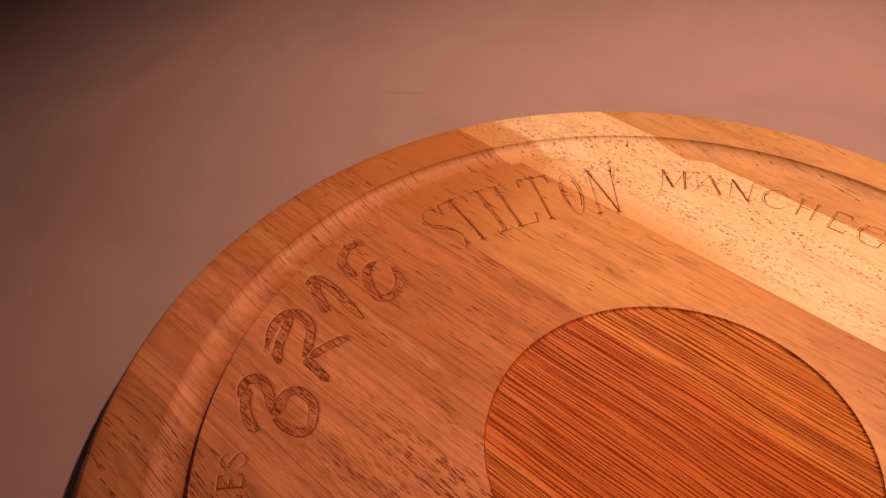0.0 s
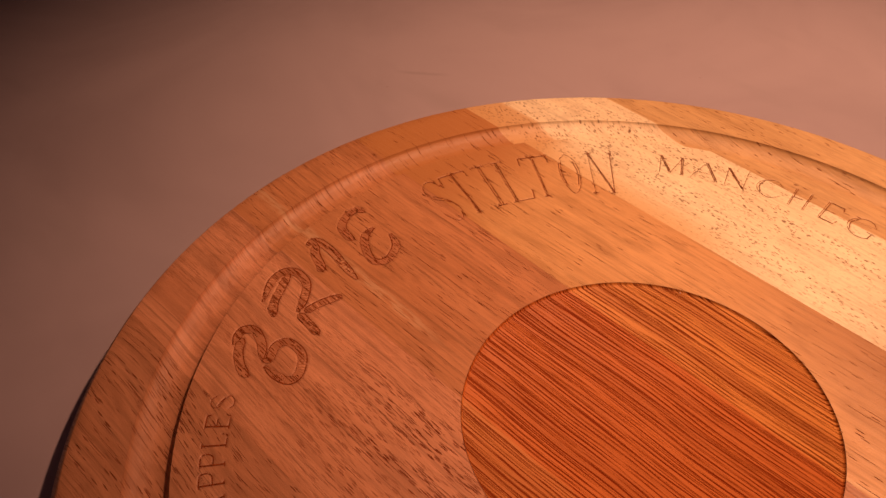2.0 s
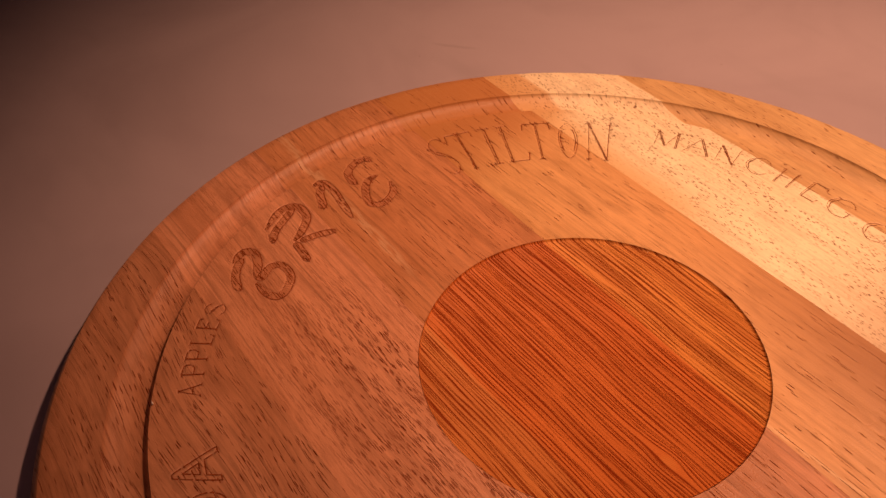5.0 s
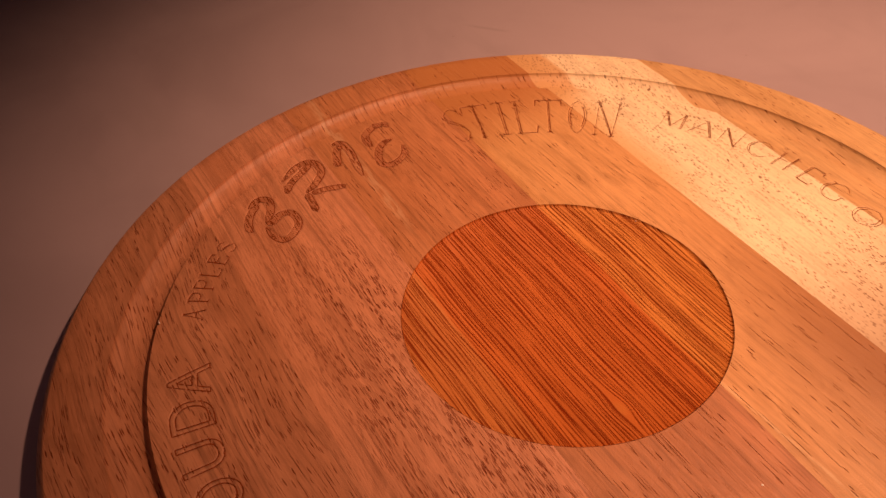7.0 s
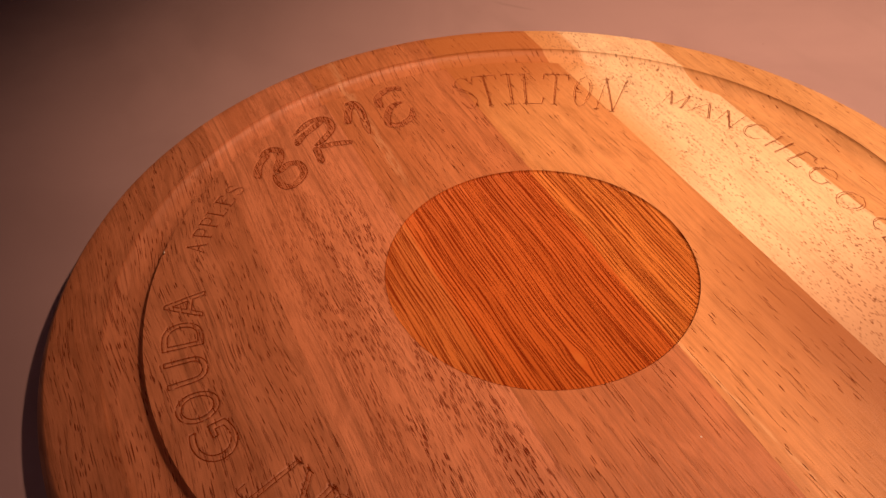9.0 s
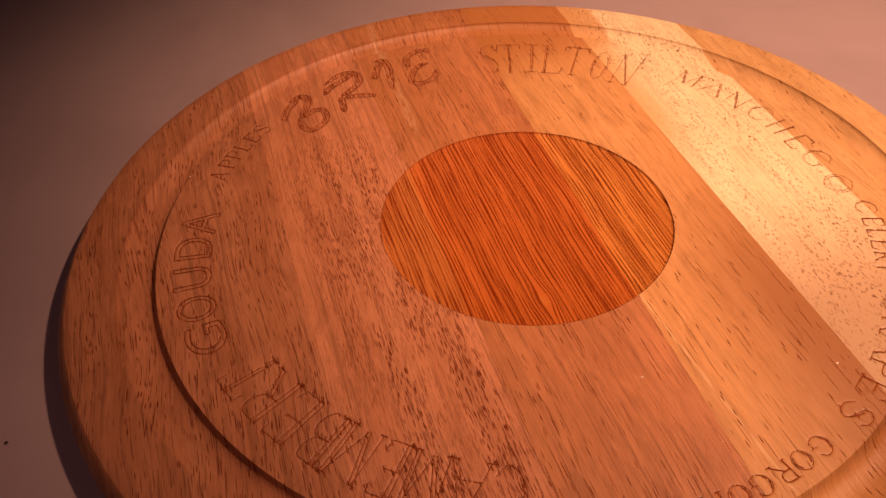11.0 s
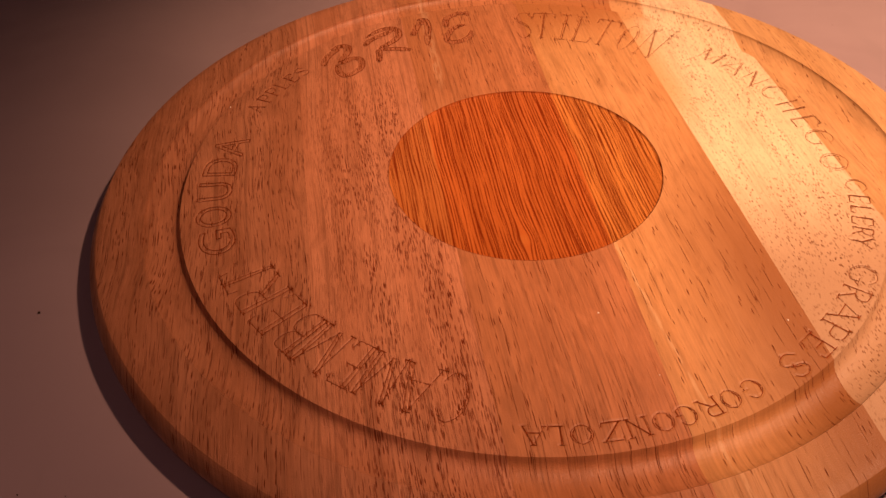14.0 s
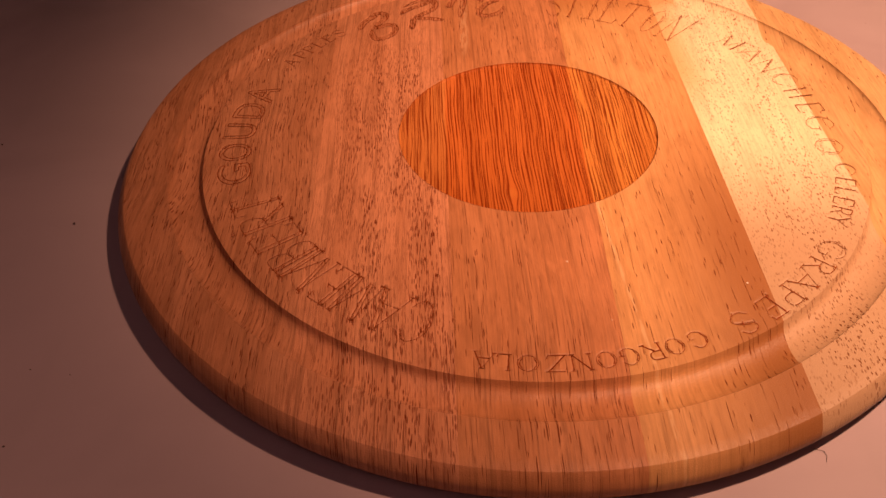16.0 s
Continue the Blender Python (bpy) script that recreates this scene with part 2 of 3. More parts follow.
def plain(name, col, rough=0.6, spread=0.15, scale=300.0, depth=0.0002, gloss=0.3):
    t = Tree(name)
    n = t.noise(t.pos, 3, 0.6, scale)
    t.put(t.bsdf.inputs["Base Color"], t.mix(t.ramp(n, 0.3, 0.7), tuple(c * (1 - spread) for c in col), tuple(min(1, c * (1 + spread)) for c in col)))
    t.bsdf.inputs["Roughness"].default_value = rough
    t.bsdf.inputs["Specular IOR Level"].default_value = gloss
    t.bump(n, depth, 0.3)
    return t.mat


def table_paint():
    """Off-white laminate with faint cloudy stains and smears."""
    t = Tree("off_white_laminate")
    cloud = t.noise(t.pos, 4, 0.55, 9.0, 0.6)
    smear = t.noise(t.scaled(t.pos, 30, 9, 30), 3, 0.6)
    fine = t.noise(t.pos, 2, 0.5, 900)
    col = t.mix(t.ramp(cloud, 0.35, 0.7), (0.385, 0.298, 0.313), (0.320, 0.245, 0.257))
    col = t.mix(t.ramp(smear, 0.55, 0.8, 0, 0.35), col, (0.290, 0.235, 0.232))
    dots = t.dashes(t.pos, 90, 90, 0.06, 0.05, (3, 1, 0))
    col = t.mix(t.math("MULTIPLY", dots, 0.6), col, (0.25, 0.18, 0.15))
    sep = t.node("ShaderNodeSeparateXYZ")
    t.put(sep.inputs[0], t.warped(t.pos, 0.004, 60))
    dx, dy = t.math("SUBTRACT", sep.outputs[0], 0.0845), t.math("SUBTRACT", sep.outputs[1], 0.177)
    along = t.math("ADD", t.math("MULTIPLY", dx, 0.61), t.math("MULTIPLY", dy, -0.79))
    aside = t.math("ADD", t.math("MULTIPLY", dx, 0.79), t.math("MULTIPLY", dy, 0.61))
    scuff = t.math("MULTIPLY", t.ramp(t.math("ABSOLUTE", along), 0.014, 0.004), t.ramp(t.math("ABSOLUTE", aside), 0.0017, 0.0003))
    col = t.mix(t.math("MULTIPLY", scuff, 0.4), col, (0.26, 0.21, 0.20))
    t.put(t.bsdf.inputs["Base Color"], col)
    t.put(t.bsdf.inputs["Roughness"], t.ramp(cloud, 0.3, 0.7, 0.42, 0.55))
    t.bsdf.inputs["Specular IOR Level"].default_value = 0.3
    t.bump(fine, 0.00004, 0.4)
    return t.mat


DISC = burnt_disc()
BURN = plain("burnt_line", (0.200, 0.042, 0.011), 0.8, 0.4, 1500, gloss=0.06)
SCORCH = wood("scorched_stroke", (0.50, 0.195, 0.088), (0.36, 0.118, 0.046), (0.10, 0.013, 0.003), [(1500, 190, 0.36, 0.5)], 9)
FAINT_BURN = plain("faint_burnt_line", (0.20, 0.058, 0.016), 0.8, 0.4, 1500, gloss=0.06)
LAMINATE = table_paint()
WALL = plain("wall_paint", (0.55, 0.50, 0.46), 0.8, 0.05, 20)
FLOOR = plain("dark_floor", (0.16, 0.11, 0.08), 0.6, 0.2, 12)
CRUMB = plain("dark_crumb", (0.05, 0.03, 0.025), 0.9, 0.4, 3000)


# ---- building helpers ----
def linked(name, me, material, parent=None, label="", smooth=True):
    me.materials.append(material)
    if smooth:
        me.shade_smooth()
        me.set_sharp_from_angle(angle=radians(38))
    ob = new(name, me)
    if parent is not None:
        ob.parent = parent
    return tagged(ob, label)


def part(name, bm, material, parent=None, label="", smooth=True):
    me = bpy.data.meshes.new(name)
    bm.to_mesh(me)
    bm.free()
    return linked(name, me, material, parent, label, smooth)


def box(x0, x1, y0, y1, z0, z1, bevel=0.0):
    bm = bmesh.new()
    bmesh.ops.create_cube(bm, size=1, matrix=Matrix.LocRotScale(((x0 + x1) / 2, (y0 + y1) / 2, (z0 + z1) / 2), None, (x1 - x0, y1 - y0, z1 - z0)))
    if bevel:
        bmesh.ops.bevel(bm, geom=bm.edges[:], offset=bevel, segments=2, affect="EDGES", profile=0.5)
    return bm


# ---- room and table ----
TOP = -0.74
for name, b in (("wall_north", (-2, 2, 2, 2.1, TOP, 1.7)), ("wall_south", (-2, 2, -2.1, -2, TOP, 1.7)),
                ("wall_east", (2, 2.1, -2.1, 2.1, TOP, 1.7)), ("wall_west", (-2.1, -2, -2.1, 2.1, TOP, 1.7))):
    tagged(part(name, box(*b), WALL, smooth=False), "plain painted room wall in shadow", "wall", kind="structure")
tagged(part("ceiling", box(-2.1, 2.1, -2.1, 2.1, 1.7, 1.8), WALL, smooth=False), "plain painted room ceiling in shadow", "ceiling", kind="structure")
tagged(part("floor", box(-2.1, 2.1, -2.1, 2.1, TOP - 0.1, TOP), FLOOR, smooth=False), "dark plain room floor", "floor", kind="structure")

table = tagged(new("table"), "off-white laminate table with faint smears", "table")
part("tabletop", box(-0.75, 0.75, -0.55, 0.75, -0.025, 0.0, 0.003), LAMINATE, table)
for x in (-0.68, 0.68):
    for y in (-0.48, 0.68):
        part("leg", box(x - 0.025, x + 0.025, y - 0.025, y + 0.025, TOP, -0.025), LAMINATE, table)

# ---- the board ----
R_DISC, DISC_DEPTH = 0.0484, 0.0008
LINE_HALF, LINE_DEEP = 0.00042, 0.00036
board = tagged(new("cheese_board"), "round rubberwood cheese board with engraved words, lying on the table", "cheese board")


# letters: outlines as lists of points, u along the word, v up, in units of the letter height
def font_outlines(ch):
    data = bpy.data.curves.new("glyph", "FONT")
    data.body, data.size = ch, 1.0
    ob = new("glyph", data)
    bpy.context.view_layer.update()
    flat = ob.to_curve(bpy.context.evaluated_depsgraph_get())
    out = []
    for s in flat.splines:
        bp, line = s.bezier_points, []
        for a, b in zip(bp, [*bp[1:], bp[0]]):
            straight = (a.handle_right - a.co).length < 1e-4 and (b.handle_left - b.co).length < 1e-4
            n = 2 if straight else 8
            for k in range(n):
                q = k / n
                line.append(a.co * (1 - q) ** 3 + a.handle_right * 3 * q * (1 - q) ** 2 + b.handle_left * 3 * q * q * (1 - q) + b.co * q ** 3)
        out.append([(p.x, p.y) for p in line + line[:1]])
    ob.to_curve_clear()
    bpy.data.objects.remove(ob)
    bpy.data.curves.remove(data)
    us = [u for l in out for u, _ in l]
    vs = [v for l in out for _, v in l]
    h = max(vs) - min(vs)
    return [[((u - min(us)) / h, (v - min(vs)) / h) for u, v in l] for l in out], (max(us) - min(us)) / h


def curve_through(pts, n=7):
    """A smooth line through a few points (Catmull-Rom)."""
    p = [Vector(q) for q in (pts[0], *pts, pts[-1])]
    out = []
    for a, b, c, d in zip(p, p[1:], p[2:], p[3:]):
        for k in range(n):
            q = k / n
            out.append(0.5 * ((2 * b) + (c - a) * q + (2 * a - 5 * b + 4 * c - d) * q * q + (3 * b - a - 3 * c + d) * q ** 3))
    return out + [p[-1]]


# swash capitals of the first word: strokes with a half width at their middle
SCRIPT = {
    "B": ([((0.42, 0.92), (0.62, 0.92), (0.66, 0.76), (0.50, 0.59), (0.28, 0.50)), ((0.53, 0.86), (0.35, 0.83), (0.16, 0.73), (0.02, 0.60)),
           ((0.28, 0.50), (0.30, 0.41), (0.50, 0.41), (0.60, 0.28), (0.46, 0.05), (0.18, -0.01), (0.03, 0.08), (0.10, 0.29), (0.20, 0.44))], 0.66),
    "R": ([((0.76, 0.86), (0.53, 0.80), (0.29, 0.75), (0.09, 0.64)), ((0.26, 0.89), (0.58, 0.98), (0.76, 0.93), (0.81, 0.76), (0.71, 0.54), (0.46, 0.42), (0.26, 0.39)),
           ((0.29, 0.30), (0.51, 0.18), (0.74, 0.0)), ((0.24, 0.36), (0.13, 0.16), (0.0, -0.03))], 0.81),
    "I": ([((0.27, 1.0), (0.39, 0.94), (0.37, 0.66), (0.27, 0.36), (0.13, 0.0)), ((0.35, 0.91), (0.21, 0.78), (0.09, 0.58), (0.0, 0.50))], 0.39),
    "E": ([((0.59, 0.87), (0.55, 0.99), (0.38, 0.98), (0.21, 0.86), (0.14, 0.66), (0.14, 0.54)), ((0.48, 0.52), (0.30, 0.49), (0.12, 0.30), (0.0, 0.04), (0.15, -0.09), (0.44, 0.02), (0.55, 0.26))], 0.60),
}


def script_outlines(ch):
    strokes, width = SCRIPT[ch]
    out, hatch = [], []
    for s in strokes:
        mid = curve_through(s)
        left, right = [], []
        for k, p in enumerate(mid):
            d = (mid[min(k + 1, len(mid) - 1)] - mid[max(k - 1, 0)]).normalized()
            w = 0.014 + 0.042 * min(1.0, 2.2 * math.sin(math.pi * k / (len(mid) - 1)))
            nrm = Vector((-d.y, d.x)) * w
            left.append(tuple(p + nrm))
            right.append(tuple(p - nrm))
            if w > 0.02 and random.random() < 0.8:
                hatch.append((tuple(p), w))
        out.append((left, right))
    return out, width, hatch


# roman capitals: width, then strokes; "=" a heavy stem drawn as two lines, "-" a hairline, "~" a curve
ROMAN = {
    "A": (0.86, "-", (0.02, 0), (0.44, 1), "=", (0.44, 1), (0.84, 0), "-", (0.17, 0.36), (0.68, 0.36)),
    "B": (0.68, "=", (0.12, 0), (0.12, 1), "~", (0.12, 1), (0.50, 0.97), (0.58, 0.76), (0.45, 0.55), (0.12, 0.52), "~", (0.12, 0.52), (0.55, 0.50), (0.66, 0.27), (0.50, 0.03), (0.12, 0)),
    "C": (0.80, "~", (0.78, 0.78), (0.62, 0.97), (0.40, 1), (0.12, 0.80), (0.02, 0.50), (0.12, 0.20), (0.40, 0), (0.62, 0.04), (0.80, 0.22), "~", (0.20, 0.82), (0.09, 0.50), (0.20, 0.18)),
    "E": (0.64, "=", (0.12, 0), (0.12, 1), "-", (0.12, 1), (0.57, 1), (0.60, 0.82), "-", (0.12, 0.52), (0.46, 0.52), "-", (0.12, 0), (0.59, 0), (0.64, 0.20)),
    "G": (0.90, "~", (0.78, 0.78), (0.62, 0.97), (0.40, 1), (0.12, 0.80), (0.02, 0.50), (0.12, 0.20), (0.40, 0), (0.64, 0.03), (0.80, 0.12), "~", (0.20, 0.82), (0.09, 0.50), (0.20, 0.18), "-", (0.80, 0.12), (0.80, 0.42), "-", (0.64, 0.42), (0.92, 0.42)),
    "H": (0.84, "=", (0.12, 0), (0.12, 1), "=", (0.72, 0), (0.72, 1), "-", (0.12, 0.52), (0.72, 0.52)),
    "Y": (0.80, "=", (0.02, 1), (0.40, 0.48), "-", (0.78, 1), (0.40, 0.48), "=", (0.40, 0.48), (0.40, 0)),
    "I": (0.24, "=", (0.12, 0), (0.12, 1)),
    "L": (0.60, "=", (0.12, 0), (0.12, 1), "-", (0.12, 0), (0.55, 0), (0.60, 0.22)),
    "M": (1.04, "-", (0.08, 0), (0.13, 1), "=", (0.13, 1), (0.50, 0.04), "-", (0.50, 0.04), (0.90, 1), "=", (0.90, 1), (0.95, 0)),
    "N": (0.86, "-", (0.10, 0), (0.10, 1), "=", (0.10, 1), (0.76, 0), "-", (0.76, 0), (0.76, 1)),
    "O": (0.86, "~", (0.43, 1), (0.13, 0.82), (0.02, 0.50), (0.13, 0.18), (0.43, 0), (0.73, 0.18), (0.84, 0.50), (0.73, 0.82), (0.43, 1), "~", (0.20, 0.80), (0.10, 0.50), (0.20, 0.20), "~", (0.66, 0.20), (0.76, 0.50), (0.66, 0.80)),
    "P": (0.62, "=", (0.12, 0), (0.12, 1), "~", (0.12, 1), (0.50, 0.97), (0.60, 0.74), (0.48, 0.49), (0.12, 0.46)),
    "R": (0.80, "=", (0.12, 0), (0.12, 1), "~", (0.12, 1), (0.50, 0.97), (0.60, 0.76), (0.48, 0.52), (0.12, 0.48), "=", (0.36, 0.48), (0.76, 0)),
    "S": (0.58, "~", (0.53, 0.80), (0.40, 0.98), (0.20, 0.98), (0.06, 0.82), (0.10, 0.62), (0.30, 0.50), (0.50, 0.38), (0.56, 0.20), (0.42, 0.02), (0.20, 0), (0.03, 0.20), "~", (0.16, 0.66), (0.34, 0.54), (0.48, 0.42)),
    "T": (0.82, "=", (0.41, 0), (0.41, 1), "-", (0.0, 0.82), (0.03, 1), (0.79, 1), (0.82, 0.82)),
    "Z": (0.72, "-", (0.03, 0.82), (0.06, 1), (0.66, 1), "=", (0.66, 1), (0.02, 0), "-", (0.02, 0), (0.66, 0), (0.71, 0.20)),
}


def roman_outlines(ch, feet=True, stem=0.028):
    width, *rest = ROMAN[ch]
    lines, strokes, bands = [], [], []
    for item in rest:
        if isinstance(item, str):
            strokes.append((item, []))
        else:
            strokes[-1][1].append(item)
    for kind, pts in strokes:
        if kind == "~":
            lines.append([tuple(p) for p in curve_through(pts, 6)])
        elif kind == "-":
            lines.append(pts)
        else:
            side = [[(u - stem, v) for u, v in pts], [(u + stem, v) for u, v in pts]]
            lines += side
            bands.append(side)
        if feet and kind != "~" and len(pts) == 2:
            lines += [[(u - 0.10, v), (u + 0.10, v)] for u, v in pts if v in (0, 1)]
    return lines, width, bands


# word, style, radius at the foot and head, then each letter's first and last angle in degrees (clockwise)
WORDS = [
    ("STILTON", "fine", 0.0910, 0.1127, "79.6 75.6  75.4 70.2  68.9 66.2  65.3 60.0  60.2 54.8  53.4 49.4  47.8 42.6"),
    ("MANCHEGO", "plain", 0.1045, 0.1142, "34.6 29.6  28.6 23.6  22.7 18.3  16.9 12.6  11.0 7.3  5.5 1.9  0.6 -4.4  -7.0 -12.3"),
    ("CELERY", "plain", 0.1100, 0.1165, "-14.6 -18.0  -18.9 -21.2  -21.8 -24.0  -24.6 -26.9  -27.4 -29.8  -29.9 -32.6"),
    ("GRAPES", "small", 0.1115, 0.1196, "-36.8 -41.2  -42.0 -45.5  -45.6 -50.3  -50.9 -54.0  -54.9 -58.2  -60.4 -63.8"),
    ("GORGONZOLA", "small", 0.1117, 0.1176, "-68.6 -71.5  -72.3 -75.2  -75.5 -78.5  -79.2 -82.1  -82.5 -85.5  -86.0 -89.2  -89.7 -92.5  -93.5 -96.7  -97.4 -99.6  -99.9 -103.0"),
    ("CAMEMBERT", "broad", 0.0966, 0.1132, "-110.8 -115.4  -116.0 -121.9  -122.0 -128.0  -128.3 -132.3  -133.2 -139.3  -139.5 -143.9  -145.0 -149.9  -150.6 -156.2  -156.2 -161.0"),
    ("GOUDA", "sans", 0.1040, 0.1158, "-166.2 -172.4  -173.6 -179.0  -181.0 -186.0  -188.2 -193.4  -194.4 -200.2"),
    ("APPLES", "small", 0.1082, 0.1143, "150.4 148.3  146.9 144.6  144.0 141.8  141.1 138.8  138.1 135.7  134.9 132.5"),
]
BRIE = ("BRIE", 129.4, 90.2, 0.0935, 0.1160)
STYLES = {"plain": lambda q: roman_outlines(q, False), "sans": font_outlines,
          "fine": lambda q: roman_outlines(q, True, 0.020), "broad": lambda q: roman_outlines(q, True, 0.055), "small": lambda q: roman_outlines(q, True, 0.012)}
HAIR, BOLD = 0.00010, 0.00016
CHARRED = {"STILTON": 9, "CAMEMBERT": 22, "GOUDA": 7, "GRAPES": 3}   # scorched pores at a letter's strokes


def weight(stroke, n, style):
    """Half width of a burnt line: the foot serifs of the broad word are the darkest."""
    if style == "broad":
        return BOLD * 1.2 if max(q for _, q in stroke) < 0.01 else 0.00010
    if style == "sans":
        return BOLD * 1.05
    return (HAIR if n % 3 == 0 else BOLD) * (0.8 if style == "fine" else 0.95)


def at_angle(a, r):
    return (r * math.cos(radians(a)), r * math.sin(radians(a)))


def tick(x, y, half):
    """A scorched pore along the grain."""
    lean = random.uniform(-0.05, 0.05) * half
    return [(x - lean, y - half), (x + lean, y + half)], random.choice((HAIR, HAIR, 0.00013))


def letters():
    """Every letter as (character, word, lines in the plane with half widths, bands to fill)."""
    out = []
    word, first, last, r0, r1 = BRIE
    made = [script_outlines(c) for c in word]
    gap = 0.16
    each = (first - last) / (sum(m[1] for m in made) + gap * (len(made) - 1))
    at = 0.0
    for ch, (edges, w, stubs) in zip(word, made):
        def place(p):
            return at_angle(first - (at + p[0]) * each, r0 + p[1] * (r1 - r0))
        bands, lines = [], []
        for left, right in edges:
            left, right = [place(p) for p in left], [place(p) for p in right]
            bands.append((left, right))
            lines += [(left, BOLD), (right, 0.00006)]
        for p, half in stubs:
            x, y = place(p)
            b = half * (r1 - r0)
            lines.append(tick(x + random.uniform(-0.7, 0.7) * b, y + random.uniform(-0.3, 0.3) * b, b * random.uniform(0.5, 1.4)))
        out.append((ch, word, lines, bands))
        at += w + gap
    for word, style, r0, r1, spans in WORDS:
        v = [float(q) for q in spans.split()]
        for ch, a0, a1 in zip(word, v[::2], v[1::2]):
            strokes, w, *stems = STYLES[style](ch)

            def spot(p):
                return at_angle(a0 - (a0 - a1) * p[0] / w, r0 + p[1] * (r1 - r0))
            lines = [([spot(p) for p in stroke], weight(stroke, n, style)) for n, stroke in enumerate(strokes)]
            bands = [[[spot(p) for p in side] for side in pair] for pair in stems[0]] if style == "broad" else []
            for _ in range(CHARRED.get(word, 0)):
                x, y = random.choice(dense(random.choice(lines[:len(strokes)])[0], 0.0005))
                lines.append(tick(x + random.gauss(0, 0.0005), y, random.uniform(0.0004, 0.0014)))
            out.append((ch, word, lines, bands))
    return out


def dense(line, step):
    out = []
    for (x0, y0), (x1, y1) in zip(line, line[1:]):
        n = max(1, math.ceil(math.hypot(x1 - x0, y1 - y0) / step))
        out += [(x0 + (x1 - x0) * k / n, y0 + (y1 - y0) * k / n) for k in range(n)]
    return out + [line[-1]]


LETTERS = letters()


# radius and height of the turned profile, outwards from the round recess
PLATEAU = [(R_DISC + 0.0003, -DISC_DEPTH), (R_DISC + 0.0003, 0.0)] + [(r, 0.0) for r in np.linspace(0.0500, 0.0890, 14)]
BAND = [(r, 0.0) for r in np.arange(0.0894, 0.1209, 0.00032)]
GROOVE = [(0.1212, 0.0), (0.12135, -0.0003), (0.1217, -0.0012), (0.1222, -0.0020), (0.1230, -0.0027), (0.1242, -0.0031), (0.1256, -0.0033), (0.1270, -0.0033),
          (0.1281, -0.0031), (0.1285, -0.0030), (0.1297, -0.0026), (0.1310, -0.0022), (0.1320, -0.0016), (0.1328, -0.0010), (0.1333, -0.0005), (0.1335, 0.0001)]
RIM = [(0.1370, 0.0001), (0.1410, 0.0001), (0.1450, 0.0001), (0.1486, 0.0001), (0.1488, 0.0), (0.1499, -0.0013), (0.1508, -0.0025), (0.1515, -0.0037), (0.1519, -0.0049), (0.1519, -0.0060),
       (0.1517, -0.0073), (0.1511, -0.0088), (0.1503, -0.0102), (0.1492, -0.0115), (0.1480, -0.0124), (0.1466, -0.0130), (0.0, -0.0130)]
OFF_CENTRE = (0.0002, -0.0013)   # the rim was turned a little off the middle of the recess
PROFILE = PLATEAU + BAND + GROOVE + RIM
STEPS = 2048


def turned():
    """The turned solid as arrays, with the letters cut into it as fine grooves."""
    prof = np.array(PROFILE)
    ang = np.arange(STEPS) * (2 * math.pi / STEPS)
    rad, hgt = prof[:, 0][:, None], prof[:, 1][:, None]
    z = np.repeat(hgt, STEPS, 1) + T
    lo, hi = BAND[0][0], BAND[-1][0]
    first, dr, da = len(PLATEAU), 0.00032, 2 * math.pi / STEPS
    depth = np.zeros((len(BAND), STEPS))
    for _, _, lines, bands in LETTERS:
        for left, right in bands:
            for a, b in zip(left, right):
                lines = lines + [((a, b), 0.00008)]
        for line, half in lines:
            for x, y in dense(line, 0.0002):
                r, a = math.hypot(x, y), math.atan2(y, x)
                i, j = (r - lo) / dr, a / da
                for ii in range(math.floor(i) - 1, math.floor(i) + 3):
                    if 0 <= ii < len(BAND):
                        for jj in range(math.floor(j) - 1, math.floor(j) + 3):
                            d = math.hypot((ii - i) * dr, (jj - j) * da * r)
                            cut = LINE_DEEP * min(1.0, 0.55 + half / 0.0004) * (1 - d / LINE_HALF)
                            if cut > depth[ii, jj % STEPS]:
                                depth[ii, jj % STEPS] = cut
    z[first:first + len(BAND)] -= depth
    n = len(prof)
    shift = np.interp(np.arange(n), [n - len(RIM) - len(GROOVE), n - len(RIM) - 1], [0, 1])[:, None]
    xyz = np.stack([rad * np.cos(ang) + shift * OFF_CENTRE[0], rad * np.sin(ang) + shift * OFF_CENTRE[1], z], -1)
    i, j = np.meshgrid(np.arange(n - 1), np.arange(STEPS), indexing="ij")
    k = (j + 1) % STEPS
    quads = np.stack([i * STEPS + j, (i + 1) * STEPS + j, (i + 1) * STEPS + k, i * STEPS + k], -1).reshape(-1, 4)
    return xyz.reshape(-1, 3), quads


VERTS, QUADS = turned()
# joints between the glued strips: x at the middle and lean along the grain
JOINTS = [(-0.0780, 0.0), (-0.0308, 0.0), (0.0200, 0.020), (0.0654, 0.0), (0.1090, 0.0)]


